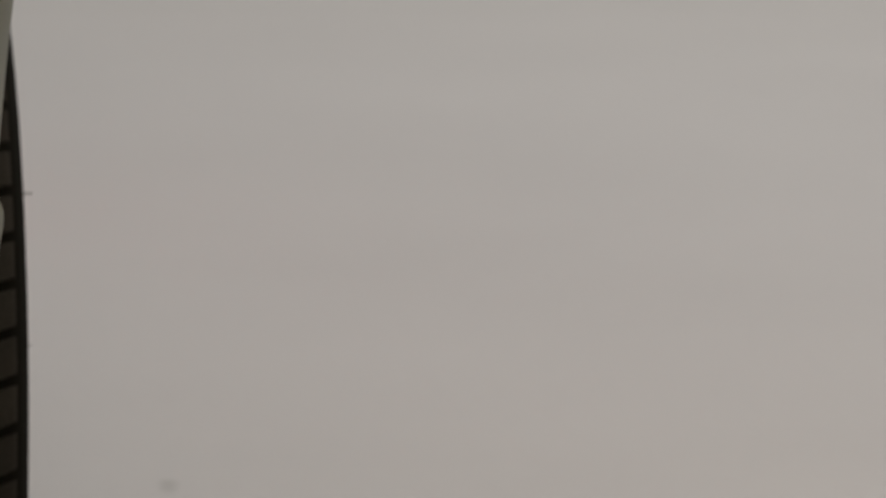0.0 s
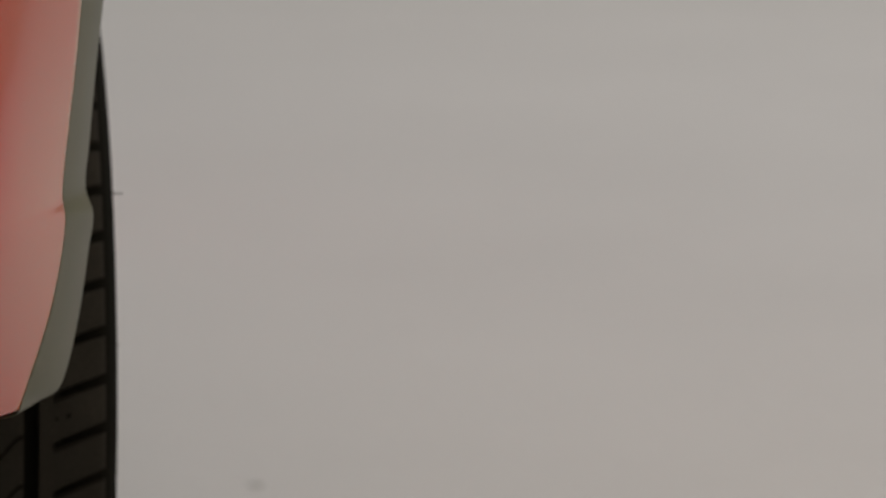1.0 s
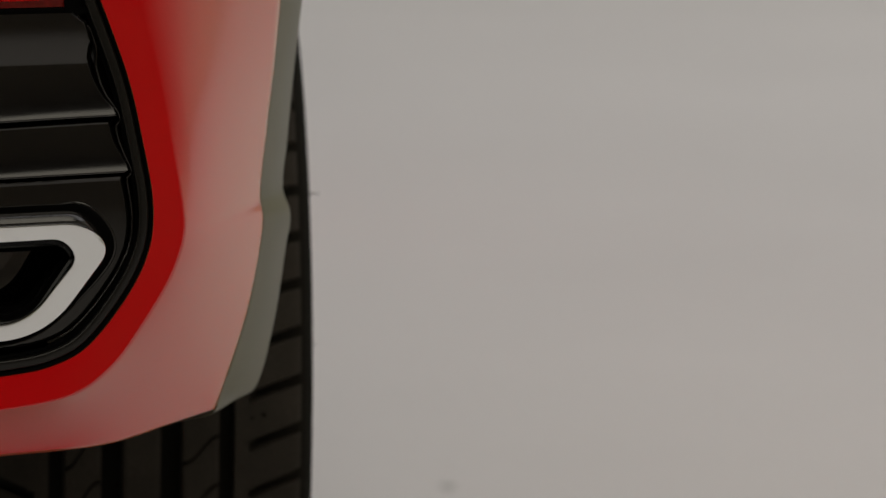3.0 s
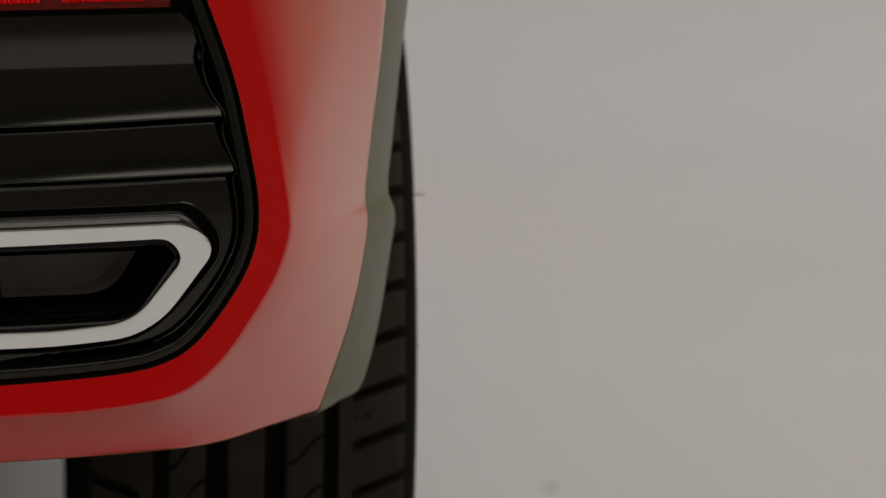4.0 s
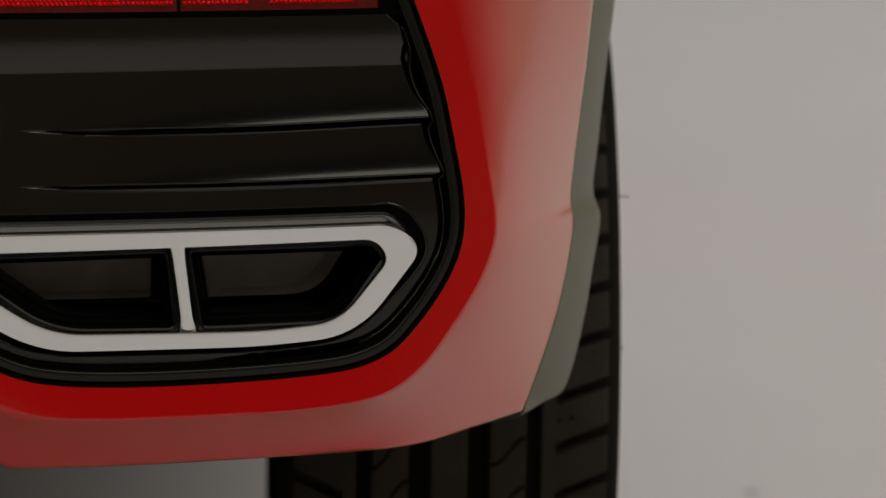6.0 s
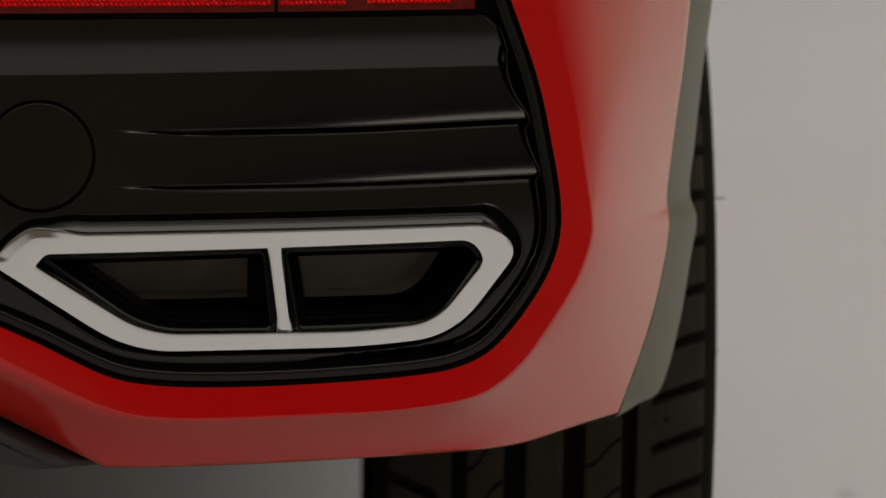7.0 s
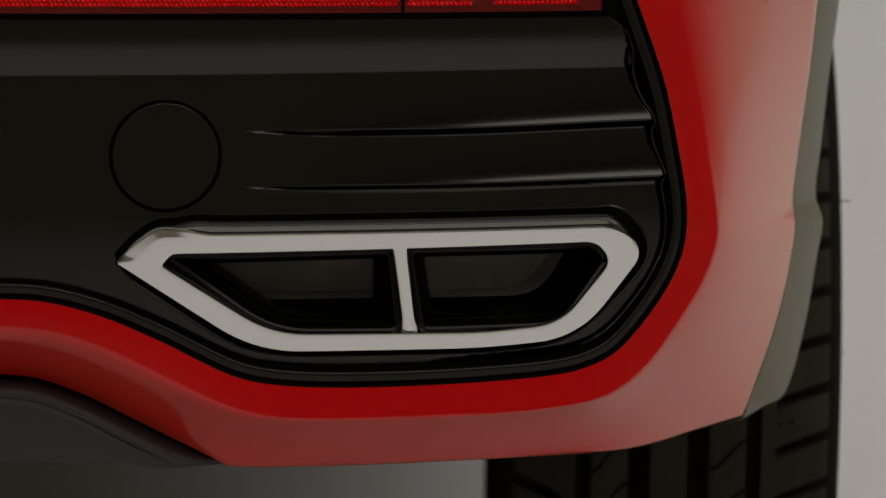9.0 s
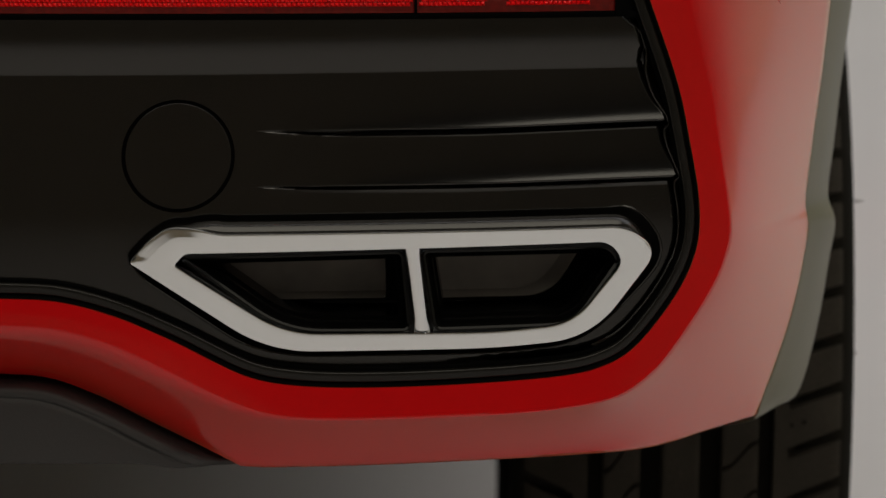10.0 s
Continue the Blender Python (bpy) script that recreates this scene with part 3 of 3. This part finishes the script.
end_rows = [[(x, plan(x, z) + dy, z) for z in np.linspace(0.690, 0.745, 8)] for x, dy in ((0.0970, 0.012), (0.0985, 0.002), (0.106, 0.003), (0.118, 0.008))]
cpart("reflector_end", grid_mesh(end_rows), MATT, reflector, "black end of the reflector housing")

# ---- parking sensor in the bumper's flank
edge = on_face(crease)
p0, p1, p2 = (Vector(flank(edge[i], i, s)) for i, s in ((184, 0.76), (184, 0.81), (187, 0.76)))
out_dir = (p1 - p0).cross(p2 - p0).normalized()
out_dir = out_dir if out_dir.y < 0 else -out_dir
bm = bmesh.new()
bmesh.ops.create_cone(bm, cap_ends=True, segments=40, radius1=0.0085, radius2=0.0080, depth=0.0012,
                      matrix=Matrix.Translation(p0) @ out_dir.to_track_quat("Z", "Y").to_matrix().to_4x4())
cpart("parking_sensor", bm, RED, None, "small round red parking sensor")

# ---- dark valance under the bumper
low = outer[: 5 * PER + 1]


def valance():
    """Follows the bumper's lower edge with a rounded ridge, then hangs down to a straight edge."""
    c = low[:, [0, 2]]
    down = -inward(c, False)
    rows = []
    for off, dy in ((-0.004, 0.012), (0.0, 0.016), (0.0015, 0.021), (0.0033, 0.0160), (0.0046, 0.0040), (0.0066, -0.0030), (0.0100, -0.0050), (0.0121, -0.0045), (0.0129, -0.0031), (0.0140, -0.0027)):
        rows.append([(q[0] + n[0] * off * min(1, (len(low) - 1 - i) / 2.5), q[1] + dy + (0.014 - dy) * smoothstep(0.86, 1.0, i / (len(low) - 1)), max(q[2] + n[1] * off * min(1, (len(low) - 1 - i) / 2.5), 0.4290)) for i, (q, n) in enumerate(zip(low, down))])
    last = rows[-1]
    for s, dy in ((0.03, -0.0006), (0.12, -0.0012), (0.3, -0.0015), (0.6, -0.0015), (0.97, -0.0010), (1.0, 0.001), (1.0, 0.05)):
        rows.append([(x, y + dy * smoothstep(0.4290, 0.445, z), z * (1 - s) + (0.4308 - 0.0034 * smoothstep(0.445, 0.429, z)) * s) if z > 0.4290 else (x, y + max(dy, 0), z - 0.0020 * s) for x, y, z in last])
    return grid_mesh(rows)


cpart("lower_valance", valance(), GREY_PLASTIC, None, "dark grey grained plastic valance", sharp=45)


# ---- body shell above and between the wheels
def shell(levels, r=0.22, seg=10):
    rows = []
    for z, half, y0, y1 in levels:
        row = []
        for cx, cy, a0 in ((half - r, y1 - r, 0), (-(half - r), y1 - r, 90), (-(half - r), y0 + r, 180), (half - r, y0 + r, 270)):
            for a in np.linspace(a0, a0 + 90, seg):
                row.append((-0.63 + cx + r * math.cos(radians(a)), cy + r * math.sin(radians(a)), z))
        rows.append(row)
    bm = grid_mesh(rows, closed=True, cap=True)
    bm.faces.new(list(reversed([v for v in bm.verts][: 4 * seg])))
    return bm


cpart("body_shell", shell(((0.735, 0.86, 2.60, 6.70), (0.80, 0.885, 2.56, 6.72), (0.98, 0.875, 2.56, 6.70), (1.05, 0.84, 2.60, 6.55), (1.10, 0.78, 2.66, 5.55), (1.50, 0.62, 3.05, 4.75), (1.58, 0.50, 3.25, 4.55))),
      RED, None, "plain red painted body", sharp=30)
cpart("tail_carrier", shell(((0.50, 0.84, 2.60, 2.80), (0.735, 0.85, 2.60, 2.80)), r=0.09), MATT, None, "dark structure behind the bumper")
# the bumper's upper ledge, and its plain far side
near_end = on_face(crease)[-1]
turn = [flank(near_end, len(crease) - 1, s) for s in np.linspace(0, 1, 12)]
half_line = [(x, plan(x, 0.724)) for x in np.linspace(-0.63, near_end[0], 24)] + [(q[0], q[1]) for q in turn[1:]]
full_line = [(-1.26 - x, y) for x, y in reversed(half_line[1:])] + half_line


def ledge():
    rows = []
    for z, back in ((0.718, 0.003), (0.7235, 0.003), (0.7255, 0.005), (0.727, 0.05)):
        rows.append([(x, y + back, z) for x, y in full_line])
    rows.append([(x, 2.80, 0.734) for x, y in full_line])
    return grid_mesh(rows)


def far_side():
    line = [(x, y) for x, y in full_line if x < -0.45] + [(x, plan(x, 0.6)) for x in np.linspace(-0.44, -0.274, 8)]
    rows = []
    for z, back in ((0.722, 0.001), (0.66, 0.0), (0.56, -0.006), (0.50, -0.010), (0.487, -0.008), (0.484, 0.0), (0.484, 0.03)):
        rows.append([(x, y + back, z) for x, y in line])
    return grid_mesh(rows)


cpart("bumper_ledge", ledge(), RED, None, "red upper ledge of the bumper", sharp=40)
cpart("bumper_side", far_side(), RED, None, "plain red far side of the bumper", sharp=40)
# unseen; made black so that no red bounces on to the floor
cpart("sill", shell(((0.40, 0.80, 3.75, 5.20), (0.44, 0.88, 3.66, 5.28), (0.735, 0.885, 3.62, 5.34)), r=0.05), SATIN, None, "black clad flank between the wheels", sharp=30)
cpart("front_end", shell(((0.26, 0.74, 6.14, 6.66), (0.735, 0.86, 6.08, 6.70)), r=0.10), RED, None, "red painted front end", sharp=30)
# unseen; heights set for the shade they leave under the car
cpart("underbody", box(bmesh.new(), -1.30, 0.00, 3.68, 6.00, 0.42, 0.58, 0.03), MATT, None, "dark underbody")
cpart("rear_floorpan", box(bmesh.new(), -1.28, 0.02, 2.70, 3.66, 0.47, 0.72, 0.03), MATT, None, "dark floor pan between the rear wheels")

# ---------------------------------------------------------------- wheels
RADIUS, CENTRE = 0.3585, (0.1647, 3.2135, 0.3585)
PITCHES, PHASE = 64, 0.019


def crown(u):
    """Radius of the tread at u from the middle of the tyre."""
    return RADIUS - 0.9 * u * u - 55.0 * u**4


def around_wheel(cols, section):
    """Revolves (u, radius, twist) rows about the axle; section(k) gives the rows for column k of cols."""
    bm = bmesh.new()
    v = []
    for k in range(cols):
        a = 2 * math.pi * k / cols
        v.append([bm.verts.new((u, rad * math.sin(a + tw + PHASE), -rad * math.cos(a + tw + PHASE))) for u, rad, tw in section(k)])
    for k in range(cols):
        p, q = v[k], v[(k + 1) % cols]
        for i in range(len(p) - 1):
            bm.faces.new((p[i], p[i + 1], q[i + 1], q[i]))
    return bm


def carcass():
    prof = [(-0.088, 0.235), (-0.108, 0.245), (-0.119, 0.275), (-0.1218, 0.295), (-0.1200, 0.320), (-0.112, 0.337), (-0.100, 0.3400), (-0.06, 0.3415), (0.0, 0.3420),
            (0.06, 0.3415), (0.100, 0.3400), (0.112, 0.337), (0.1200, 0.320), (0.1218, 0.295), (0.119, 0.275), (0.108, 0.245), (0.088, 0.235)]
    prof = spline(prof, 4)
    return around_wheel(180, lambda k: [(u if u > -0.07 else -0.07 + (u + 0.07) * 0.90, r, 0.0) for u, r in prof])


def rib(u0, u1, twist):
    """A plain rib cut by a thin sipe at each pitch, whose line follows twist(u)."""
    us = np.linspace(u0, u1, 13)

    def section(k):
        cut = 0.0055 if k % 20 == 0 and u0 * u1 > 0 else 0.0
        rows = [(u0 - 0.0008, crown(u0) - 0.017, twist(u0))]
        rows += [(u, crown(u) - cut - (0.0008 if i in (0, 12) else 0.0), twist(u)) for i, u in enumerate(us)]
        return rows + [(u1 + 0.0008, crown(u1) - 0.017, twist(u1))]

    return around_wheel(PITCHES * 20, section)


def shoulder(side):
    """Outer rib with a slanting slot at each pitch, running out on to the side wall."""
    us = [0.0638, 0.0645, 0.068, 0.0735, 0.0745, 0.080, 0.086, 0.092, 0.098, 0.103, 0.107, 0.1095, 0.1150, 0.1185, 0.1205]

    def section(k):
        rows = [(side * 0.0631, crown(0.0655) - 0.017, 0.0)]
        for u in us:
            slot = k % 16 in (0, 1, 2) and 0.0740 < u < 0.1100
            r = crown(u) if u < 0.098 else crown(0.098) - 26.0 * (u - 0.098) ** 2 - 0.07 * (u - 0.098)
            if u > 0.109:
                r -= (u - 0.109) ** 1.5 * 14
            rows.append((side * u if side > 0 or u < 0.07 else -0.07 - (u - 0.07) * 0.90, r - (0.0095 if slot else 0.0), -(u - 0.0655) * 0.95))
        return rows

    return around_wheel(PITCHES * 16, section)


def zig(u):
    return -0.010 * math.sin((u - 0.041) / 0.0265 * math.pi * 1.6) - (u - 0.041) * 1.6


def build_wheel(detail):
    wheel = new("wheel")
    wheel.parent = car
    tyre = part("tyre", carcass(), SHADED_RUBBER, wheel, "black rubber tyre")
    if detail:
        part("tread_rib", rib(-0.0125, 0.0125, lambda u: u * 1.2), RUBBER, tyre, sharp=30)
        for side in (1, -1):
            if side > 0:
                part("tread_rib", rib(0.0280, 0.0530, lambda u: zig(u)), RUBBER, tyre, sharp=30)
            else:
                part("tread_rib", rib(-0.0530, -0.0280, lambda u: -1.4 * zig(-u)), RUBBER, tyre, sharp=30)
            part("tread_shoulder", shoulder(side), RUBBER, tyre, "slotted shoulder tread", sharp=30)
    rim = [(0.088, 0.237), (0.094, 0.243), (0.097, 0.238), (0.090, 0.228), (0.060, 0.215), (0.045, 0.10), (0.055, 0.03), (0.055, 0.001)]
    part("rim", around_wheel(96, lambda k: [(u, r, 0.0) for u, r in rim]), ALLOY, wheel, "plain silver rim")
    barrel = [(-0.092, 0.243), (-0.088, 0.232), (0.0, 0.222), (0.060, 0.216)]
    part("rim_barrel", around_wheel(96, lambda k: [(u, r, 0.0) for u, r in barrel]), ALLOY, wheel)
    return wheel


base = Vector(car.location)
wheel = build_wheel(True)
wheel.matrix_basis = Matrix.Translation(Vector(CENTRE) - base) @ pose(0, 0, 0, 0, 0.5, 0)
plain = build_wheel(False)
plain.matrix_basis = Matrix.Translation(Vector((CENTRE[0], CENTRE[1] + 2.60, CENTRE[2])) - base)
for y in (CENTRE[1], CENTRE[1] + 2.60):
    w = copy_thing(plain, Matrix.Translation(Vector((-1.26 - CENTRE[0], y, CENTRE[2])) - base) @ pose(0, 0, 0, 0, 0, 180))


# vent hairs on the tyre's outer shoulder
def hair(z, length):
    bm = bmesh.new()
    bmesh.ops.create_cone(bm, cap_ends=True, segments=8, radius1=0.0005, radius2=0.0003, depth=length, matrix=Matrix.Rotation(radians(90), 4, "Y"))
    ob = part("vent_hair", bm, RUBBER, wheel)
    a = math.asin((z - CENTRE[2]) / 0.325)
    ob.location = (0.1190 + length / 2, -0.325 * math.cos(a), z - CENTRE[2])
    return ob


hair(0.519, 0.008)
hair(0.418, 0.003)


# two small pits in a shoulder block, black discs for their shade
def pit(u, z, radius):
    bm = bmesh.new()
    bmesh.ops.create_cone(bm, cap_ends=True, segments=16, radius1=radius, radius2=radius * 0.7, depth=0.0008)
    ob = part("tread_pit_shade", bm, MATT, wheel)
    a = math.asin((z - CENTRE[2]) / crown(u))
    ob.matrix_basis = Matrix.Translation((u, -(crown(u)) * math.cos(a), z - CENTRE[2])) @ pose(0, 0, 0, 90 - math.degrees(a), 0, 0)
    return ob


pit(0.0756, 0.3725, 0.0013)
pit(0.0841, 0.3742, 0.0016)
